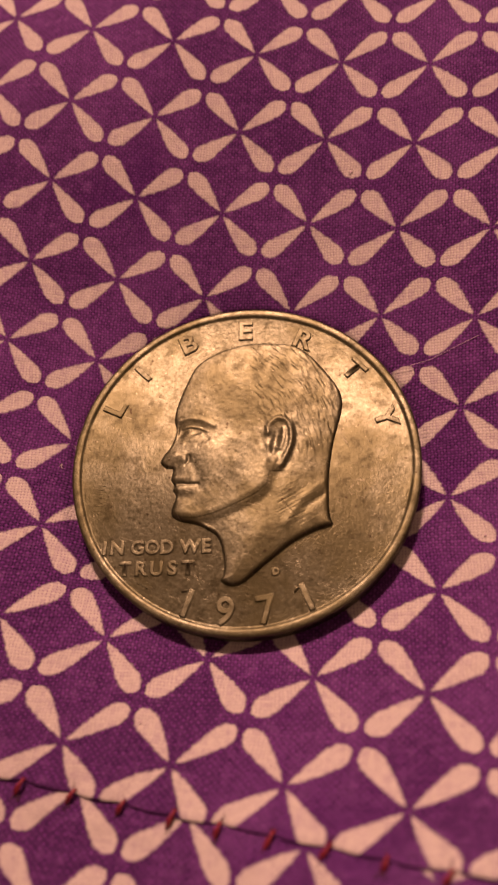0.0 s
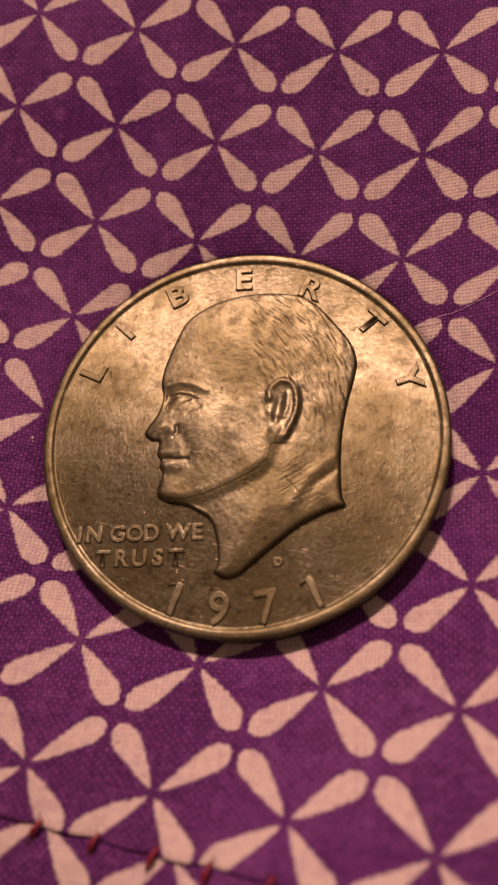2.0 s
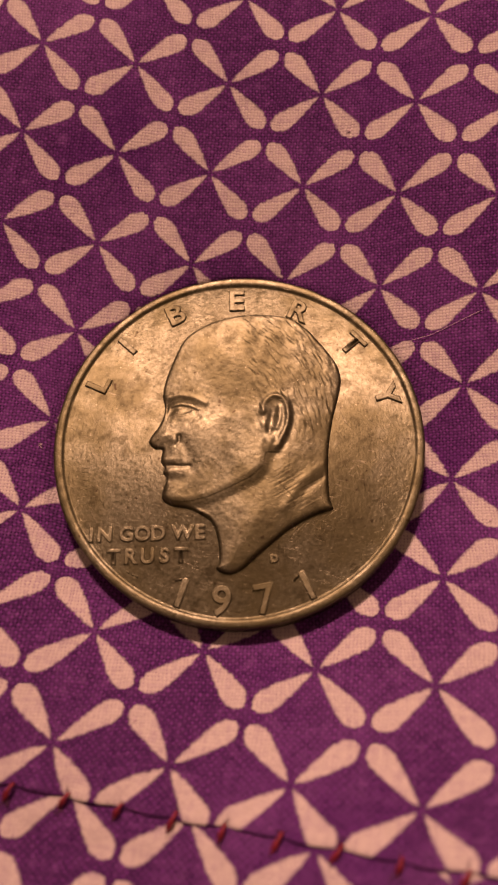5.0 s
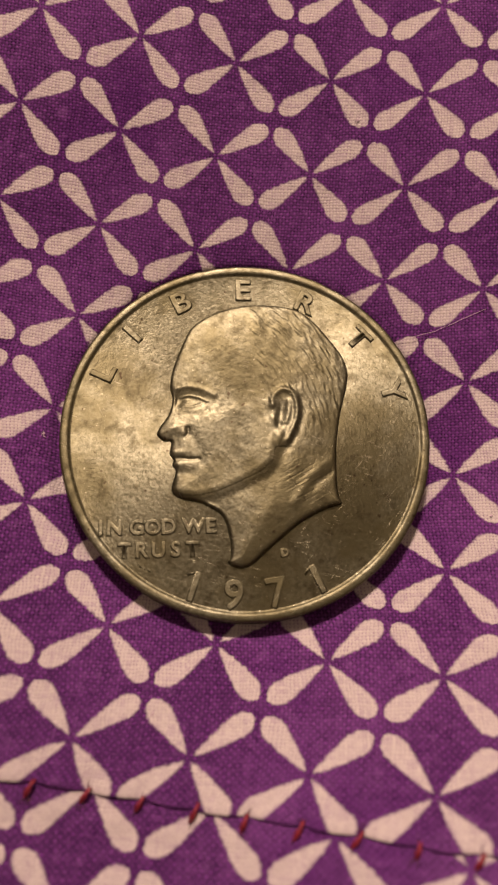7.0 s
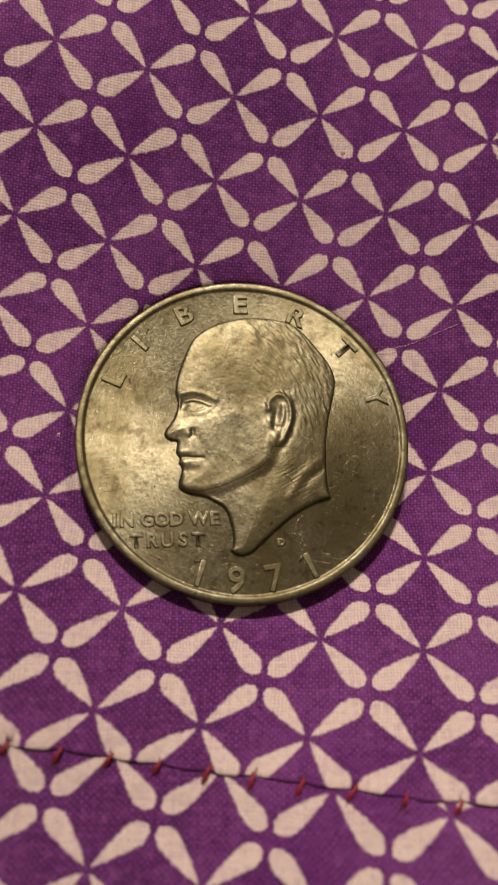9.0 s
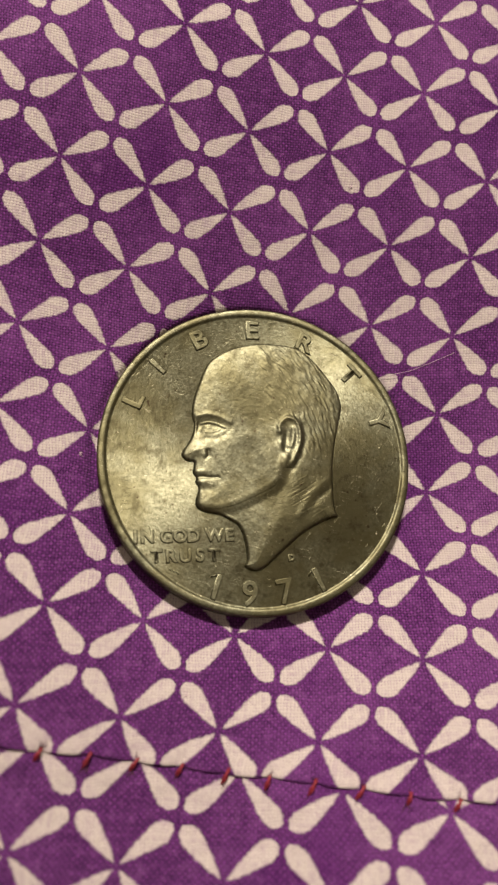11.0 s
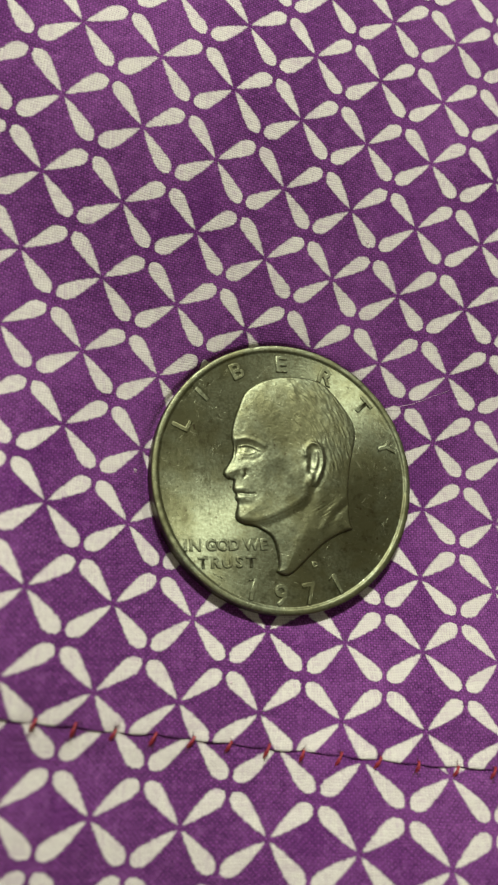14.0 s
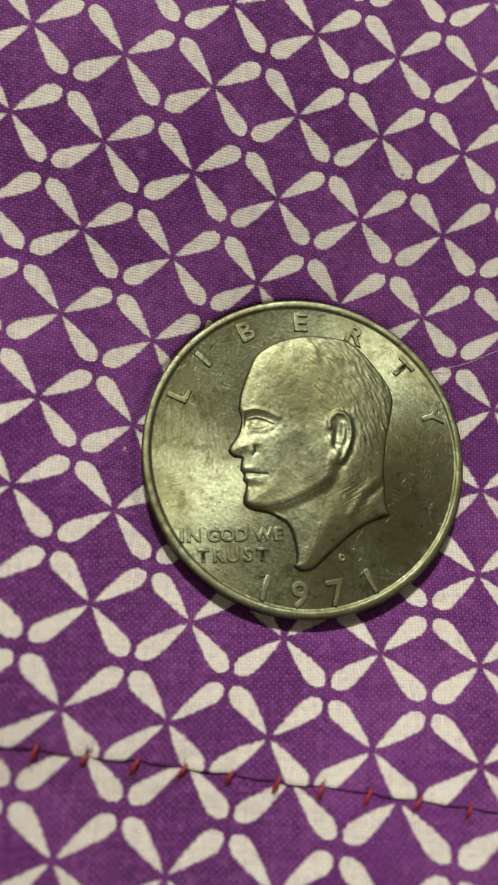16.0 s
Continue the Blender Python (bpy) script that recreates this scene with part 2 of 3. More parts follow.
# ---- mesh helpers ----
def mesh_object(name, verts, faces, material, parent=None, label="", smooth=True, uvs=None):
    me = bpy.data.meshes.new(name)
    me.from_pydata([tuple(map(float, v)) for v in verts], [], [tuple(map(int, f)) for f in faces])
    if uvs is not None:
        layer = me.uv_layers.new(name="UVMap")
        index = np.empty(len(me.loops), dtype=np.int32)
        me.loops.foreach_get("vertex_index", index)
        layer.data.foreach_set("uv", np.asarray(uvs, dtype=np.float32)[index].ravel())
    me.polygons.foreach_set("use_smooth", [smooth] * len(me.polygons))
    me.materials.append(material)
    me.update()
    ob = new(name, me)
    if parent is not None:
        ob.parent = parent
    if label:
        tagged(ob, label)
    return ob


def grid_faces(rows, cols, wrap=False):
    r, c = np.meshgrid(np.arange(rows - 1), np.arange(cols if wrap else cols - 1), indexing="ij")
    a, b = r * cols + c, r * cols + (c + 1) % cols
    return np.stack([a, b, b + cols, a + cols], -1).reshape(-1, 4)


def smoothstep(a, b, x):
    t = np.clip((x - a) / (b - a), 0, 1)
    return t * t * (3 - 2 * t)


def line_gap(X, Y, line, closed=False):
    """Distance from every grid place to a polyline."""
    line = np.asarray(line, float)
    best = np.full(X.shape, 1e9)
    for k in range(len(line) if closed else len(line) - 1):
        (ax, ay), (bx, by) = line[k], line[(k + 1) % len(line)]
        dx, dy = bx - ax, by - ay
        t = np.clip(((X - ax) * dx + (Y - ay) * dy) / (dx * dx + dy * dy + 1e-12), 0, 1)
        best = np.minimum(best, np.hypot(X - ax - t * dx, Y - ay - t * dy))
    return best


def tube(points, radii, sides=7):
    """Vertices and faces of a tapered tube along points."""
    pts = [Vector(p) for p in points]
    verts, faces = [], []
    for k, p in enumerate(pts):
        way = (pts[min(k + 1, len(pts) - 1)] - pts[max(k - 1, 0)]).normalized()
        side = way.cross(Vector((0.13, 0.2, 1))).normalized()
        up = side.cross(way)
        for s in range(sides):
            a = 2 * math.pi * s / sides
            verts.append(p + radii[k] * (math.cos(a) * side + math.sin(a) * up))
    n = len(pts)
    for k in range(n - 1):
        for s in range(sides):
            a, b = k * sides + s, k * sides + (s + 1) % sides
            faces.append((a, b, b + sides, a + sides))
    faces.append(tuple(range(sides))[::-1])
    faces.append(tuple(range((n - 1) * sides, n * sides)))
    return verts, faces


def joined(pieces):
    verts, faces = [], []
    for v, f in pieces:
        base = len(verts)
        verts += list(v)
        faces += [tuple(base + i for i in face) for face in f]
    return verts, faces


# ---- the room that closes the place ----
def box(name, low, high, material):
    bm = bmesh.new()
    bmesh.ops.create_cube(bm, size=1)
    size = Vector(high) - Vector(low)
    mid = (Vector(high) + Vector(low)) / 2
    for v in bm.verts:
        v.co = Vector(v.co[i] * size[i] + mid[i] for i in range(3))
    me = bpy.data.meshes.new(name)
    bm.to_mesh(me)
    bm.free()
    me.materials.append(material)
    return new(name, me)


FLOOR_Z, CEILING_Z, HALF_X, HALF_Y = -0.55, 1.70, 1.5, 1.6
for name, low, high, material, label in (
    ("floor", (-HALF_X, -HALF_Y, FLOOR_Z - 0.1), (HALF_X, HALF_Y, FLOOR_Z), BOARDS, "plain brown wooden floor of the room"),
    ("ceiling", (-HALF_X, -HALF_Y, CEILING_Z), (HALF_X, HALF_Y, CEILING_Z + 0.1), CEILING_PAINT, "plain off-white painted ceiling"),
    ("wall_north", (-HALF_X, HALF_Y, FLOOR_Z), (HALF_X, HALF_Y + 0.1, CEILING_Z), PAINT, "plain beige painted wall"),
    ("wall_south", (-HALF_X, -HALF_Y - 0.1, FLOOR_Z), (HALF_X, -HALF_Y, CEILING_Z), PAINT, "plain beige painted wall"),
    ("wall_east", (HALF_X, -HALF_Y, FLOOR_Z), (HALF_X + 0.1, HALF_Y, CEILING_Z), PAINT, "plain beige painted wall"),
    ("wall_west", (-HALF_X - 0.1, -HALF_Y, FLOOR_Z), (-HALF_X, HALF_Y, CEILING_Z), PAINT, "plain beige painted wall"),
):
    tagged(box(name, low, high, material), label, name.split("_")[0], kind="structure")


# ---- the cloth ----
CLOTH = np.array((
    (-2.1024, 10.5534, -0.8219),
    (31.2408, -6.4536, -2.2375),
    (-7.1001, -29.8458, -5.6885),
    (-0.0607, 0.4462, 6.6484),
    (0.1084, -0.1298, -1.0228),
    (0.6949, -0.8842, 6.9030),
    (0.2227, 0.2902, 1.6921),
    (0.2720, -0.2767, 2.5441),
    (0.2481, 0.2308, -0.5454),
    (0.2456, -0.2896, 2.7665),
    (-0.1109, -0.1787, -1.8002),
    (0.1757, 0.2792, -0.5037),
    (0.0153, 0.2151, -0.5414),
    (-0.0170, 0.1705, 0.6751),
    (-0.3395, 0.2958, -1.2830),
    (-0.1638, -0.4479, -0.0958),
    (0.0010, 0.2961, -0.9280),
    (0.0835, -0.1415, -0.4720),
    (-0.1460, -0.0148, -0.0100),
    (-0.1064, -0.0601, 0.5684),
    (-0.1653, 0.1192, -0.5598),
))   # mm; u and v in threes of flowers: 1, u, v, uu, uv, vv and so on to the fifth power
ORIGIN, A, B = CLOTH[0, :2], CLOTH[1, :2] / 3, CLOTH[2, :2] / 3           # flower (1.5, 2) and the steps of the lattice
TO_UV = np.linalg.inv(np.array((A, B)).T)
FOLD = 6.465                                                     # lattice line of the hem
STITCH_STEP, STITCH_FIRST = 0.4450, -0.505


def powers(u, v):
    return np.stack([(u / 3) ** (n - k) * (v / 3) ** k for n in range(6) for k in range(n + 1)], -1)


def eased(t, low, high, room):
    """t, brought softly to rest a little past low and high."""
    t = np.where(t > high, high + room * np.tanh((t - high) / room), t)
    return np.where(t < low, low + room * np.tanh((t - low) / room), t)


def sag(u, v):
    """Height in mm of the soft, slightly hollow bed of cloth."""
    return powers(eased(u, -3.4, 3.5, 0.8), eased(v, -5.6, 4.2, 0.7)) @ CLOTH[:, 2]


def cloth_z(x, y):
    q = np.stack([x - ORIGIN[0], y - ORIGIN[1]], -1) @ TO_UV.T
    z = sag(q[..., 0], q[..., 1])
    r = np.hypot(x, y)
    below = smoothstep(14.0, -6.0, y)
    z = z - (0.35 + 0.25 * below) * np.exp(-np.maximum(r - 19.6, 0) / 1.4)
    near = smoothstep(19.25, 19.95 + 0.9 * below, r)
    z = z * near + COIN_LOW * (1 - near)
    # faint wrinkles in the cotton, none under the coin
    w = 0.10 * np.sin(0.31 * x + 0.12 * y) * np.sin(0.17 * y - 0.05 * x + 1.0) + 0.10 * np.sin(0.11 * x - 0.07 * y + 2.0)
    z = z + w * smoothstep(21, 30, r)
    z = z - 0.22 * np.exp(-(line_gap(x, y, [(9.2, 26.5), (7.4, 21.5), (5.6, 19.0)]) / 1.6) ** 2)
    return np.where(r < 19.35, np.minimum(z, COIN_LOW - 0.02), z)


def upper_place(i, j):
    u, v = i - 1.5, j - 2.0 + 0 * i
    bent = powers(eased(u, -3.4, 3.5, 0.8), eased(v, -5.6, 4.2, 0.7))[..., 3:] @ CLOTH[3:, :2]
    return (ORIGIN[0] + A[0] * u + B[0] * v + bent[..., 0], ORIGIN[1] + A[1] * u + B[1] * v + bent[..., 1])


def pull(i):
    """1 at a stitch, 0 halfway between two."""
    s = (i - STITCH_FIRST) / STITCH_STEP
    return np.exp(-(((s - np.round(s)) / 0.2) ** 2))


cloth = new("cloth")
tagged(cloth, "purple cotton cloth printed with white four-petal flowers, hemmed with red stitches", "cloth")


def upper_panel():
    i = np.concatenate([np.arange(-7, -2.5, 0.0637), np.arange(-2.5, 5.5, 0.03), np.arange(5.5, 10.001, 0.0637)])
    flat = np.concatenate([np.arange(-8, 0.5, 0.1), np.arange(0.5, 5.5, 0.032), np.arange(5.5, FOLD - 0.62, 0.08), np.arange(FOLD - 0.6, FOLD - 0.051, 0.035)])
    rows, uvs = [], []
    edge = 0.014 * np.sin(5.1 * i) * np.sin(1.7 * i + 0.6) - 0.012 * pull(i)
    swell = 0.24 * (1 - pull(i)) - 0.04
    for j in flat:
        x, y = upper_place(i, j + edge * smoothstep(FOLD - 1.0, FOLD, j))
        lift = swell * np.exp(-((FOLD - 0.09 - j) / 0.15) ** 2)
        rows.append(np.stack([x, y, cloth_z(x, y) + 0.10 * smoothstep(FOLD - 0.9, FOLD - 0.2, j) + lift], -1))
        uvs.append(np.stack([i, j + 0 * i], -1))
    # the fold rolls over and goes back under itself
    last = rows[-1]
    for k in range(1, 9):
        a = math.pi * k / 8
        r = 0.22
        way = B / np.hypot(*B)
        p = last.copy()
        p[:, 0] += way[0] * r * math.sin(a)
        p[:, 1] += way[1] * r * math.sin(a)
        p[:, 2] -= r * (1 - math.cos(a))
        rows.append(p)
        uvs.append(np.stack([i, 0 * i + flat[-1] + r * a / 10.3], -1))
    back = rows[-1].copy()
    back[:, :2] -= B / np.hypot(*B) * 5.0
    back[:, 2] = cloth_z(back[:, 0], back[:, 1]) - 0.3
    rows.append(back)
    uvs.append(np.stack([i, 0 * i + flat[-1] + 0.6], -1))
    v = np.concatenate(rows) * MM
    return mesh_object("upper_panel", v, grid_faces(len(rows), len(i))[:, ::-1], COTTON, cloth, uvs=np.concatenate(uvs))


LOW_AT, LOW_A, LOW_B = np.array((-17.25, -42.93)), np.array((10.50, -2.31)), np.array((-2.42, -10.0))


def lower_panel():
    p = np.arange(-8, 10.001, 0.06)
    q = np.concatenate([np.arange(-1.9, 2.2, 0.04), np.arange(2.2, 6.001, 0.1)])
    Q, P = np.meshgrid(q, p, indexing="ij")
    x = LOW_AT[0] + LOW_A[0] * P + LOW_B[0] * Q
    y = LOW_AT[1] + LOW_A[1] * P + LOW_B[1] * Q
    fold = (np.stack([x - ORIGIN[0], y - ORIGIN[1]], -1) @ TO_UV.T)[..., 1] + 2 - FOLD
    z = cloth_z(x, y) - 0.15 - 0.34 * smoothstep(0.02, 0.35, -fold) + LOW_RISE * 1.1 * np.sin(np.pi / 2 * np.clip(fold / 1.25, 0, 1)) ** 2
    near_i = (np.stack([x - ORIGIN[0], y - ORIGIN[1]], -1) @ TO_UV.T)[..., 0] + 1.5
    z += (0.26 * (1 - pull(near_i)) - 0.06) * np.exp(-((fold - 0.17) / 0.12) ** 2)
    z += 0.10 * np.sin(0.8 * x + 0.3 * y) * np.exp(-((fold - 0.3) / 0.35) ** 2)
    v = np.stack([x, y, z], -1).reshape(-1, 3) * MM
    return mesh_object("lower_panel", v, grid_faces(len(q), len(p))[:, ::-1], COTTON, cloth, uvs=np.stack([P, Q + 6], -1).reshape(-1, 2))


upper_panel()
lower_panel()


def stitches():
    rng = random.Random(5)
    for k in range(-8, 24):
        i = STITCH_FIRST + STITCH_STEP * k + 0.018 * math.sin(0.9 * k - 3.2) + rng.uniform(-0.008, 0.008)
        lean = rng.uniform(-0.01, 0.05)
        up, down = rng.uniform(0.075, 0.12), rng.uniform(0.045, 0.08)
        pieces = []
        fold = FOLD - 0.012

        def place(f, dj, lift):
            x, y = upper_place(np.array(i + f), np.array(fold + dj))
            z = float(cloth_z(x, y)) + lift
            return Vector((float(x), float(y), z)) * MM

        head, foot = place(lean * 0.5, -up, 0.20), place(-lean * 0.5, down, -0.24)
        across = (place(0.05, 0.0, 0.0) - place(-0.05, 0.0, 0.0)).normalized()
        for ply, side in enumerate((-1, 1)):
            pts, radii = [], []
            for s in range(11):
                t = s / 10
                phase = math.pi * 1.6 * t + ply * math.pi
                lift = 0.42 * math.sin(math.pi * min(1.0, t * 1.1)) ** 0.7 if t < 0.9 else 0.18 * (1 - t) / 0.1
                pts.append(head.lerp(foot, t) + across * (0.11 * MM * math.cos(phase)) + Vector((0, 0, (lift + 0.05 * math.sin(phase)) * MM)))
                radii.append(MM * (0.04 + 0.125 * math.sin(math.pi * min(max(t, 0.03), 0.97))))
            pieces.append(tube(pts, radii))
        stitch = mesh_object("stitch", *joined(pieces), THREAD, cloth)
        hairs = []
        for h in range(rng.randint(3, 5)):
            t0 = rng.choice((-up, -up * 0.8, down * 0.8, down * 0.5))
            f0 = rng.uniform(-0.02, 0.02)
            f1, d1 = f0 + rng.uniform(-0.05, 0.05), t0 + math.copysign(rng.uniform(0.03, 0.09), t0)
            base = 0.20 if t0 < 0 else -0.08
            pts = [place(f0 + (f1 - f0) * s, t0 + (d1 - t0) * s, base + 0.22 * s * (1 - 0.3 * s)) for s in (0, 0.35, 0.7, 1)]
            hairs.append(tube(pts, [0.045 * MM, 0.04 * MM, 0.03 * MM, 0.015 * MM], 4))
        mesh_object("frayed_end", *joined(hairs), FRAY, stitch, "dark frayed thread ends")


stitches()

# padding under the cloth, its top hollow like the cloth
def padding():
    s = np.linspace(-150, 150, 61)
    Y, X = np.meshgrid(s, s, indexing="ij")
    past = (np.stack([X - ORIGIN[0], Y - ORIGIN[1]], -1) @ TO_UV.T)[..., 1] + 2 - FOLD
    top = np.stack([X, Y, cloth_z(X, Y) - 1.8 - 0.8 * smoothstep(-1.5, -0.3, past)], -1).reshape(-1, 3)
    low = np.array([(-150, -150, -120), (150, -150, -120), (150, 150, -120), (-150, 150, -120)])
    n = len(s)
    verts = np.concatenate([top, low]) * MM
    faces = [tuple(f) for f in grid_faces(n, n)]
    b = n * n
    faces.append(tuple([b, b + 1] + list(range(n - 1, -1, -1))))
    faces.append(tuple([b + 1, b + 2] + [n * k + n - 1 for k in range(n - 1, -1, -1)]))
    faces.append(tuple([b + 2, b + 3] + [n * (n - 1) + k for k in range(n)]))
    faces.append(tuple([b + 3, b] + [n * k for k in range(n)]))
    faces.append((b, b + 3, b + 2, b + 1))
    ob = mesh_object("cushion", verts, faces, PADDING)
    tagged(ob, "pale padded cushion under the purple cloth", "cushion")
    stand = box("table", (-0.3, -0.3, FLOOR_Z), (0.3, 0.3, -0.12), BOARDS)
    tagged(stand, "plain brown wooden block under the cushion", "table", kind="structure")


padding()

# ---- the coin ----
coin = new("coin")
cam.data.dof.focus_object = coin
tagged(coin, "worn copper-nickel dollar coin with raised bust, on purple cloth", "coin")
RIM_Z, FIELD_Z, SPREAD, ASIDE = 2.50, 2.18, 1.009, 0.06


def field(r):
    """Height of the slightly dished field."""
    return FIELD_Z - 0.05 * (1 - (r / 18.0) ** 2) + 0.10 * (r / 18.0) ** 10


def coin_body():
    n = 376
    a = 2 * np.pi * np.arange(n) / n
    reed = np.where(np.arange(n) % 2 == 0, 0.0, -0.10)
    profile = [(r, field(r), 0) for r in (0.02, 3, 6, 9, 12, 14, 15.5, 16.5, 17.2, 17.7)]
    profile += [(17.90, field(17.9), 0), (18.02, field(18.0) + 0.02, 0), (18.13, RIM_Z - 0.10, 0), (18.22, RIM_Z - 0.035, 0), (18.42, RIM_Z, 0), (18.74, RIM_Z - 0.005, 0),
                (18.91, RIM_Z - 0.035, 0), (19.01, RIM_Z - 0.13, 0), (19.05, RIM_Z - 0.30, 0.4), (19.05, RIM_Z - 0.42, 1), (19.05, COIN_LOW + 0.45, 1), (19.05, COIN_LOW + 0.33, 0.3),
                (18.95, COIN_LOW + 0.13, 0), (18.75, COIN_LOW + 0.01, 0), (18.3, COIN_LOW, 0), (0.02, COIN_LOW, 0)]
    rng = np.random.RandomState(3)
    nick = np.zeros(n)
    for _ in range(46):
        nick += rng.uniform(-0.07, 0.03) * np.exp(-((((np.arange(n) - rng.randint(n) + n // 2) % n) - n // 2) / rng.uniform(0.7, 3.0)) ** 2)
    wobble = 0.03 * np.sin(3 * a + 1) + 0.02 * np.sin(7 * a)
    rows = []
    for r, z, k in profile:
        worn = nick * (1.0 if 18.1 < r < 19.04 and z > 1.5 else 0.0)
        inner = wobble if 17.8 < r < 18.3 and z > 1.5 else 0 * a
        rr = (r + reed * k + inner + 0.4 * worn * (r > 18.6)) * SPREAD
        rows.append(np.stack([rr * np.cos(a) + ASIDE * (r > 17), rr * np.sin(a), z + worn], -1))
    # the two faces, then the raised rim with its reeded edge between them
    top = sum(1 for r, z, _ in profile if z > 1.5 and r <= 17.9)
    v = np.concatenate(rows[:top] + rows[-2:]) * MM
    faces = [tuple(f) for f in grid_faces(top, n, True)] + [tuple(f + top * n) for f in grid_faces(2, n, True)]
    faces.append(tuple(range(n)))
    faces.append(tuple(range((top + 1) * n, (top + 2) * n))[::-1])
    mesh_object("body", v, faces, NICKEL, coin)
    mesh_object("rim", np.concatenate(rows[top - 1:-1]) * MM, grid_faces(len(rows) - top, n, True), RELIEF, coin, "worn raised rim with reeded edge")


coin_body()


def catmull(points, steps=6):
    p = np.array(points)
    out = []
    for k in range(len(p)):
        a, b, c, d = p[k - 1], p[k], p[(k + 1) % len(p)], p[(k + 2) % len(p)]
        for s in range(steps):
            t = s / steps
            out.append(0.5 * (2 * b + (c - a) * t + (2 * a - 5 * b + 4 * c - d) * t * t + (3 * b - a - 3 * c + d) * t**3))
    return np.array(out)


def within(X, Y, line):
    inside = np.zeros(X.shape, bool)
    for k in range(len(line)):
        (ax, ay), (bx, by) = line[k - 1], line[k]
        cut = ((ay > Y) != (by > Y)) & (X < (bx - ax) * (Y - ay) / (by - ay + 1e-12) + ax)
        inside ^= cut
    return inside


def grid_noise(X, Y, seed):
    rng = np.random.RandomState(seed)
    table = rng.rand(64, 64)
    xi, yi = np.floor(X).astype(int), np.floor(Y).astype(int)
    fx, fy = X - xi, Y - yi
    fx, fy = fx * fx * (3 - 2 * fx), fy * fy * (3 - 2 * fy)
    at = lambda a, b: table[a % 64, b % 64]
    return (at(xi, yi) * (1 - fx) + at(xi + 1, yi) * fx) * (1 - fy) + (at(xi, yi + 1) * (1 - fx) + at(xi + 1, yi + 1) * fx) * fy - 0.5


def bust():
    """The raised bust: one plain relief, domed from its outline, softly modelled."""
    outline = catmull([(3.5, 14.5), (5.9, 14.0), (7.6, 12.7), (9.2, 10.7), (10.6, 8.5), (11.1, 6.6), (10.8, 4.7), (10.0, 1.9), (9.4, -1.5), (9.2, -5.2), (9.3, -6.8), (9.55, -7.6), (9.0, -7.85),
                       (7.8, -8.2), (5.4, -9.4), (3.4, -10.9), (1.6, -12.4), (0.3, -13.5), (-0.7, -13.9), (-1.6, -13.75), (-2.2, -13.3), (-1.9, -12.5), (-2.0, -10.6), (-2.6, -8.7), (-3.7, -7.8), (-5.0, -7.15),
                       (-6.6, -6.8), (-7.5, -6.3), (-7.7, -5.5), (-7.3, -4.0), (-7.65, -3.2), (-7.5, -2.7), (-7.9, -2.0), (-7.75, -0.75), (-8.5, -0.6), (-9.15, 0.0), (-9.0, 0.7), (-8.0, 2.2), (-7.55, 3.8), (-7.8, 5.3),
                       (-7.5, 7.2), (-6.6, 9.7), (-5.6, 11.8), (-4.2, 13.0), (-2.2, 13.95), (0.6, 14.55)], 5)
    step = 0.066
    xs, ys = np.arange(-9.9, 11.8, step), np.arange(-14.6, 15.3, step)
    Y, X = np.meshgrid(ys, xs, indexing="ij")
    gap = line_gap(X, Y, outline, True)
    d = np.where(within(X, Y, outline), gap, -gap)
    dd = np.maximum(d, 0)
    h = np.where(d > 0, 0.34 * (1 - np.exp(-dd / 0.10)) + 0.50 * (1 - np.exp(-dd / 3.2)), d * 1.4)

    h = h + 0.16 * (1 - np.exp(-dd / 0.14)) * smoothstep(-4.5, -9.0, Y)

    def blob(cx, cy, sx, sy, amount, turn=0.0):
        c, s = math.cos(radians(turn)), math.sin(radians(turn))
        p, q = (X - cx) * c + (Y - cy) * s, -(X - cx) * s + (Y - cy) * c
        return amount * np.exp(-(p / sx) ** 2 - (q / sy) ** 2)

    def ridge(line, width, amount):
        return amount * np.exp(-(line_gap(X, Y, line) / width) ** 2)

    m = np.zeros_like(h)
    # brow and eye hollow
    m += blob(-5.6, 3.7, 1.5, 0.75, -0.20, -8) + blob(-7.2, 3.4, 0.6, 0.9, -0.08)
    m += ridge([(-7.3, 4.9), (-6.0, 5.15), (-4.6, 4.85), (-3.2, 4.1)], 0.30, 0.09)
    m += ridge([(-6.7, 4.0), (-5.8, 4.15), (-4.8, 3.9), (-3.9, 3.4)], 0.12, 0.06) + blob(-5.9, 3.45, 0.45, 0.30, 0.09) + blob(-6.9, 3.8, 0.5, 0.7, -0.12)
    m += ridge([(-6.6, 2.95), (-5.6, 2.85), (-4.6, 3.15)], 0.15, 0.045) + ridge([(-6.2, 2.2), (-5.0, 2.0), (-3.9, 2.5)], 0.3, -0.05)
    # nose, cheek, mouth, chin
    m += blob(-7.5, 0.55, 0.9, 0.6, 0.10, 20) + blob(-6.45, 0.2, 0.4, 0.45, 0.08) + ridge([(-6.0, 0.6), (-5.95, 0.0), (-6.3, -0.35)], 0.2, -0.08)
    m += ridge([(-5.8, 0.2), (-5.2, -1.0), (-4.7, -2.2), (-4.6, -3.0)], 0.55, -0.07) + blob(-3.8, 0.8, 2.2, 1.8, 0.11, 30)
    m += ridge([(-7.9, -2.62), (-6.8, -2.60), (-5.6, -2.75), (-4.9, -2.7)], 0.20, -0.12)
    m += blob(-7.0, -2.0, 0.9, 0.32, 0.06) + blob(-6.9, -3.3, 0.85, 0.40, 0.08) + blob(-6.6, -4.2, 1.2, 0.45, -0.08) + blob(-6.5, -5.5, 1.3, 1.0, 0.13)
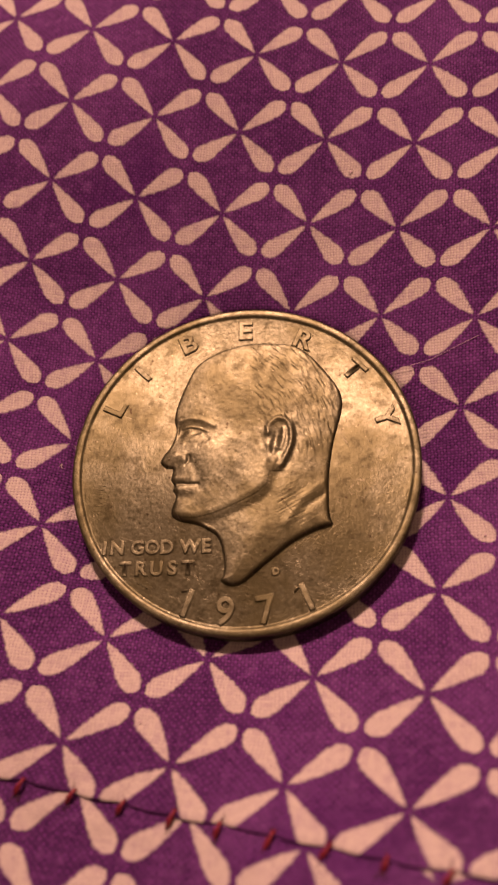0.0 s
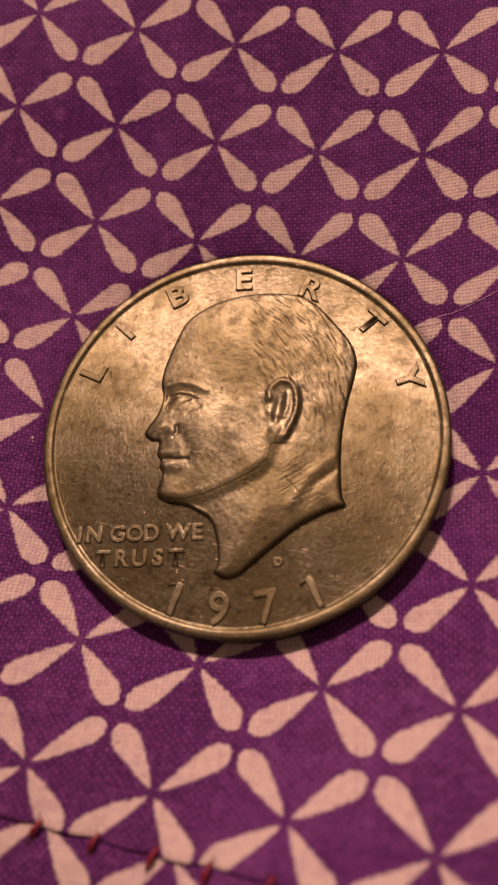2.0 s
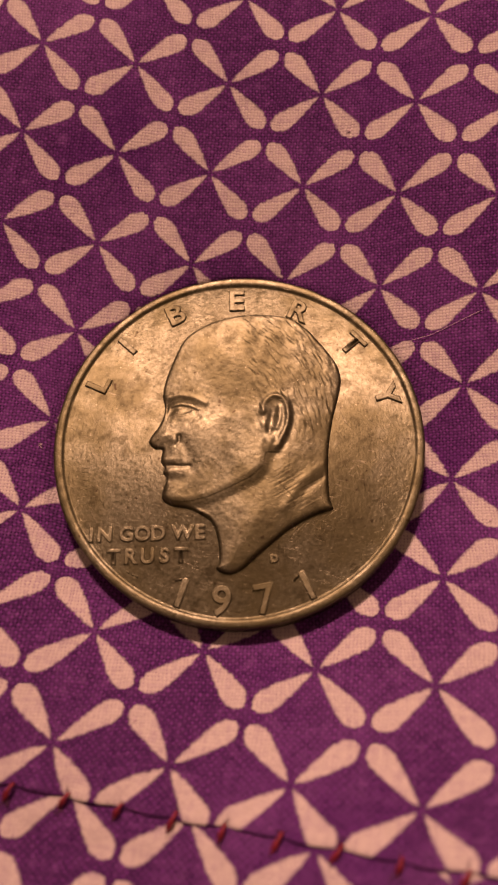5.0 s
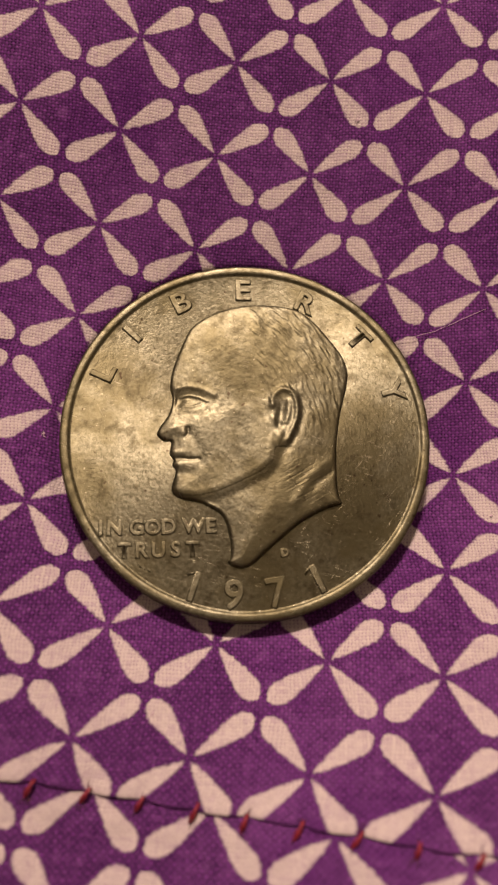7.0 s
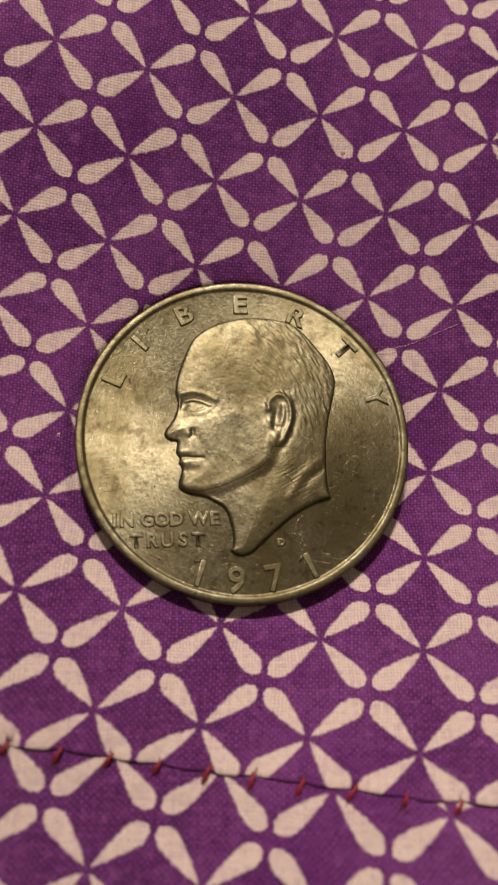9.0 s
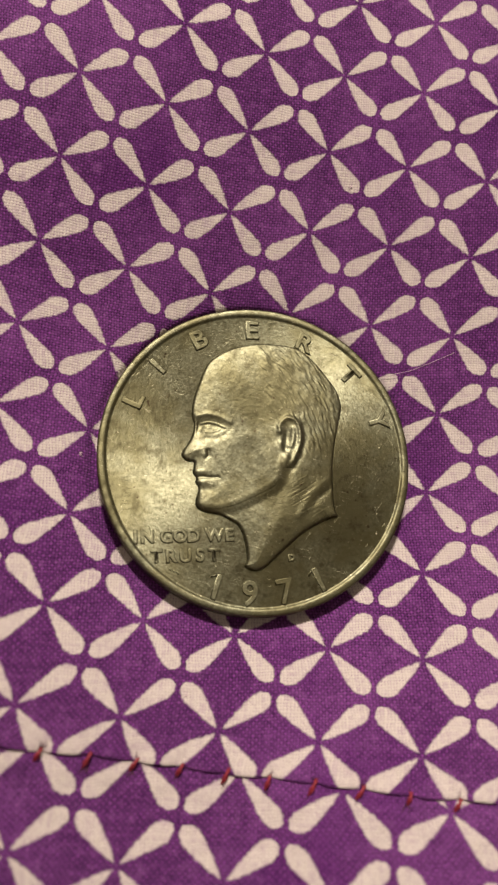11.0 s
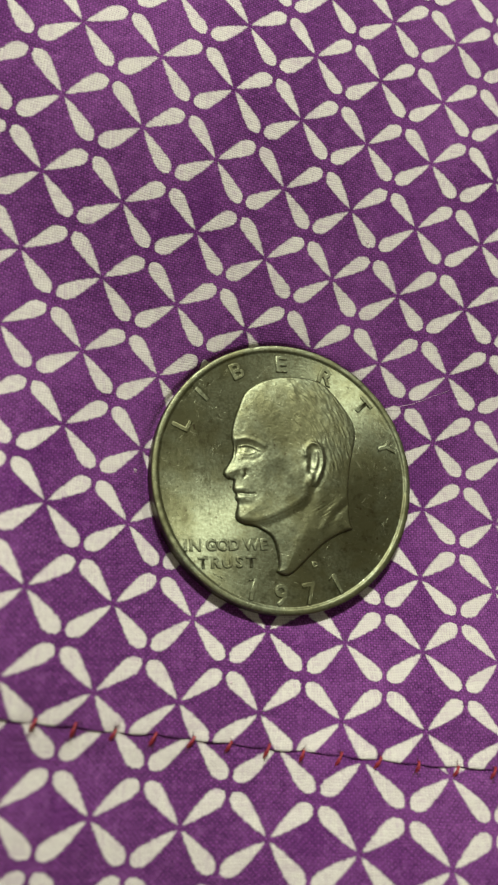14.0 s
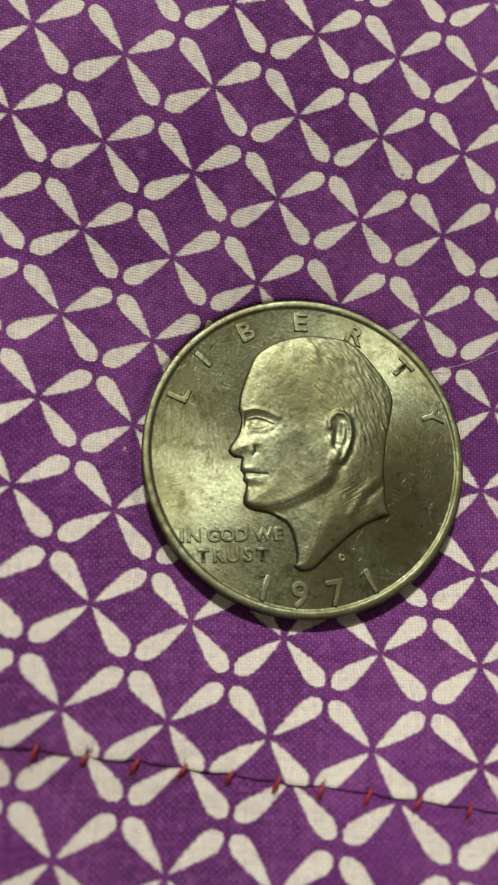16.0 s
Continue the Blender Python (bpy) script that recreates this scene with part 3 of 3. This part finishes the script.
    m += blob(-1.9, -2.4, 2.4, 1.7, -0.08, 35) + blob(0.8, -2.8, 1.8, 1.4, 0.08, 30)
    m += blob(-2.5, 9.5, 4.0, 2.6, 0.06, 30) + blob(0.5, 4.8, 1.6, 2.4, -0.05) + blob(-1.0, 2.2, 2.2, 0.8, 0.04, 20)
    # jaw edge, then the lower neck
    jaw = [(-7.2, -6.5), (-5.0, -6.55), (-3.0, -6.1), (-0.8, -5.2), (1.4, -4.2), (2.7, -3.0), (3.0, -1.6)]
    g = line_gap(X, Y, jaw)
    under = Y < np.interp(X, [p[0] for p in jaw], [p[1] for p in jaw])
    behind = smoothstep(5.5, 2.2, X)
    m += np.where(under, -0.20 * smoothstep(0, 1.1, g) * np.exp(-g / 2.4), 0.0) * behind + 0.06 * np.exp(-((g - 0.4) / 0.5) ** 2) * (~under) * behind
    m += ridge([(4.6, -3.6), (2.8, -7.0), (0.2, -11.0)], 1.2, 0.05) + ridge([(3.0, -4.2), (1.3, -7.6), (-0.6, -10.6)], 0.8, -0.04)
    m += ridge([(8.8, -3.0), (6.4, -4.8), (4.6, -7.6)], 0.5, 0.07) + ridge([(8.6, -4.4), (6.8, -5.8)], 0.35, -0.07)
    # ear
    m += blob(4.1, 1.8, 1.9, 3.1, 0.08, -14) + ridge(catmull([(2.85, 2.9), (3.2, 4.1), (4.1, 4.6), (5.05, 4.1), (5.45, 2.7), (5.25, 1.2), (4.7, 0.0), (4.0, -0.9)], 5)[:-5], 0.34, 0.18)
    m += ridge([(4.5, 3.3), (4.55, 2.1), (4.2, 1.0)], 0.28, 0.07) + blob(3.75, 2.3, 0.45, 1.2, -0.20, -12) + blob(3.4, 0.7, 0.35, 0.45, -0.12)
    m += blob(3.45, -0.6, 0.65, 0.8, 0.20, -25) + blob(2.9, 1.3, 0.35, 0.55, 0.09) + ridge([(5.95, 3.6), (6.0, 1.8), (5.2, -0.4), (4.2, -1.8)], 0.4, -0.08)
    # brushed-back hair
    hair = smoothstep(0.6, 2.6, X + 0.16 * (Y - 8)) * smoothstep(-1.5, 2.5, Y - 0.25 * (X - 6))
    hair *= 1 - np.exp(-((X - 3.9) / 1.9) ** 2 - ((Y - 1.8) / 3.2) ** 2)
    along, across = 0.55 * X - 0.83 * Y, 0.83 * X + 0.55 * Y
    bend = 0.02 * (along + 5) ** 2 + 0.5 * grid_noise(X * 0.7 + 5, Y * 0.7 + 9, 6)
    locks = grid_noise(along * 0.7 + 27, (across + bend) * 2.4 + 31, 2) + 0.9 * grid_noise(along * 1.3 + 23, (across + bend) * 4.8 + 40, 4)
    m += hair * 0.065 * locks + ridge([(1.9, 13.2), (1.6, 11.0), (2.5, 8.6), (2.0, 6.4)], 0.5, 0.05)
    m += 0.030 * grid_noise(X * 1.1, Y * 1.1, 8) + 0.014 * grid_noise(X * 3.1, Y * 3.1, 9)
    # scratches on the neck
    rng = random.Random(12)
    for k in range(26):
        x, y, far = rng.uniform(3.0, 7.0), rng.uniform(-8.2, -3.4), rng.uniform(0.9, 2.4)
        m += ridge([(x, y), (x + far, y + 0.55 * far)], 0.05, rng.choice((-0.014, -0.010, 0.010)))
    m += ridge([(4.4, -5.2), (5.8, -6.8)], 0.06, -0.04)
    h = h + m * smoothstep(0.0, 0.55, d)
    keep = d > -0.16
    index = np.full(X.shape, -1)
    index[keep] = np.arange(keep.sum())
    quads = np.stack([index[:-1, :-1], index[:-1, 1:], index[1:, 1:], index[1:, :-1]], -1).reshape(-1, 4)
    quads = quads[(quads >= 0).all(1)]
    z = field(np.hypot(X, Y)) + h
    v = np.stack([X[keep], Y[keep], z[keep]], -1) * MM
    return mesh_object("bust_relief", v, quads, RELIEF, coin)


bust()


def letter(char, x, y, height, turn, lift=0.16, width=1.0):
    """One raised character, centred on x, y (mm), upright at turn 0."""
    curve = bpy.data.curves.new("letter", "FONT")
    curve.body, curve.size = char, height / 0.729
    curve.align_x = "CENTER"
    curve.extrude, curve.bevel_depth, curve.bevel_resolution, curve.resolution_u = 0.10, 0.12, 2, 4
    curve.offset = 0.015
    holder = bpy.data.objects.new("letter", curve)
    scene.collection.objects.link(holder)
    me = bpy.data.meshes.new_from_object(holder.evaluated_get(bpy.context.evaluated_depsgraph_get()))
    bpy.data.objects.remove(holder)
    if char == "1":
        bm = bmesh.new()
        bm.from_mesh(me)
        flag = bmesh.ops.create_cube(bm, size=1)["verts"]
        for v in flag:
            slim = 0.55 if v.co.x < 0 else 1.0
            v.co = Vector((-0.20 * height + 0.26 * height * v.co.x, 0.86 * height + 0.15 * height * v.co.x + 0.13 * height * slim * v.co.y, 0.05 + 0.28 * slim * v.co.z))
        bm.to_mesh(me)
        bm.free()
    c, s = math.cos(radians(turn)), math.sin(radians(turn))
    for v in me.vertices:
        p, q = v.co.x * width, v.co.y - height / 2
        px, py = x + p * c - q * s, y + p * s + q * c
        v.co = Vector((px, py, field(math.hypot(px, py)) + v.co.z + lift - 0.20)) * MM
    me.materials.clear()
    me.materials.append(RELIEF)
    me.polygons.foreach_set("use_smooth", [True] * len(me.polygons))
    me.name = "letter"
    ob = new("letter", me)
    ob.parent = coin
    return ob


for char, angle in zip("LIBERTY", (154.7, 136.0, 113.8, 89.4, 65.0, 40.0, 15.6)):
    letter(char, 16.45 * math.cos(radians(angle)), 16.45 * math.sin(radians(angle)), 2.35, angle - 90, width=1.12)
for char, angle in zip("1971", (250.2, 264.0, 278.5, 293.6)):
    letter(char, 16.45 * math.cos(radians(angle)), 16.45 * math.sin(radians(angle)), 2.95, angle - 270)
for text, xs, y in (("INGODWE", (-14.75, -13.4, -11.2, -9.6, -8.05, -5.55, -3.85), -9.5), ("TRUST", (-12.4, -10.75, -9.05, -7.35, -5.7), -11.8)):
    for char, x in zip(text, xs):
        letter(char, x, y, 1.5, 0, 0.13)
letter("D", 3.5, -12.45, 0.75, 0, 0.10)


def initials():
    """Tiny engraver's mark, too small to read."""
    pieces = []
    for k in range(3):
        x, y = -10.9 + 0.45 * k, -13.4 - 0.22 * k
        z = field(math.hypot(x, y)) + 0.03
        pieces.append(tube([Vector((x - 0.14, y + 0.16, z)) * MM, Vector((x, y - 0.05, z + 0.02)) * MM, Vector((x + 0.14, y - 0.16, z)) * MM], [0.05 * MM, 0.07 * MM, 0.05 * MM], 6))
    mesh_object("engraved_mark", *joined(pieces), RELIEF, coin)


initials()

def bag_mark():
    """A ladder of nicks left by another coin's edge."""
    pieces = []
    for k in range(9):
        x, y = -15.6 - 0.05 * k + 0.22 * math.sin(5.0 * k), -2.4 - 0.47 * k + 0.1 * math.sin(3.0 * k)
        z = field(math.hypot(x, y))
        pieces.append(tube([Vector((x - 0.55, y + 0.05, z - 0.02)) * MM, Vector((x - 0.2, y, z - 0.012)) * MM, Vector((x + 0.3, y - 0.02, z - 0.012)) * MM, Vector((x + 0.6, y + 0.03, z - 0.02)) * MM],
                           [0.02 * MM, 0.032 * MM, 0.032 * MM, 0.02 * MM], 6))
    mesh_object("bag_mark", *joined(pieces), NICKEL, coin, "ladder of small nicks")


bag_mark()

# ---- loose bits on the cloth ----
def fibre(points, radius, label):
    pts = []
    for x, y, lift in points:
        pts.append(Vector((x, y, float(cloth_z(np.array(x), np.array(y))) + lift)) * MM)
    fine = []
    for k in range(len(pts) - 1):
        for s in range(5):
            fine.append(pts[k].lerp(pts[k + 1], s / 5))
    fine.append(pts[-1])
    ob = mesh_object("fibre", *tube(fine, [radius * MM] * len(fine), 5), FIBRE)
    tagged(ob, label, "fibre")


fibre([(16.2, 10.5, 0.7), (18.6, 10.8, 0.5), (20.8, 11.2, 0.14), (22.4, 11.7, 0.10), (23.8, 12.2, 0.12), (26.4, 13.1, 0.08)], 0.024, "fine pale stray fibre lying from the coin onto purple cloth")


def lint(x, y, size):
    """A speck of pale fluff: a few short curled hairs."""
    rng = random.Random(int(abs(x * 100)))
    z = float(cloth_z(np.array(x), np.array(y)))
    pieces = []
    for _ in range(4):
        a, h = rng.uniform(0, 6.3), rng.uniform(0.02, 0.10)
        p = [Vector((x + size * t * math.cos(a + 2.2 * t), y + size * t * math.sin(a + 2.2 * t), z + h + 0.05 * t)) * MM for t in (0, 0.33, 0.66, 1)]
        pieces.append(tube(p, [0.05 * MM, 0.045 * MM, 0.035 * MM, 0.02 * MM], 5))
    ob = mesh_object("lint", *joined(pieces), FIBRE)
    tagged(ob, "tiny pale speck of lint on purple cloth", "lint", "specks of lint")


for x, y, size in ((-20.9, 0.7, 0.35), (-23.6, 21.4, 0.25), (24.8, -9.2, 0.25), (13.4, 34.6, 0.3), (-9.6, -27.2, 0.22)):
    lint(x, y, size)
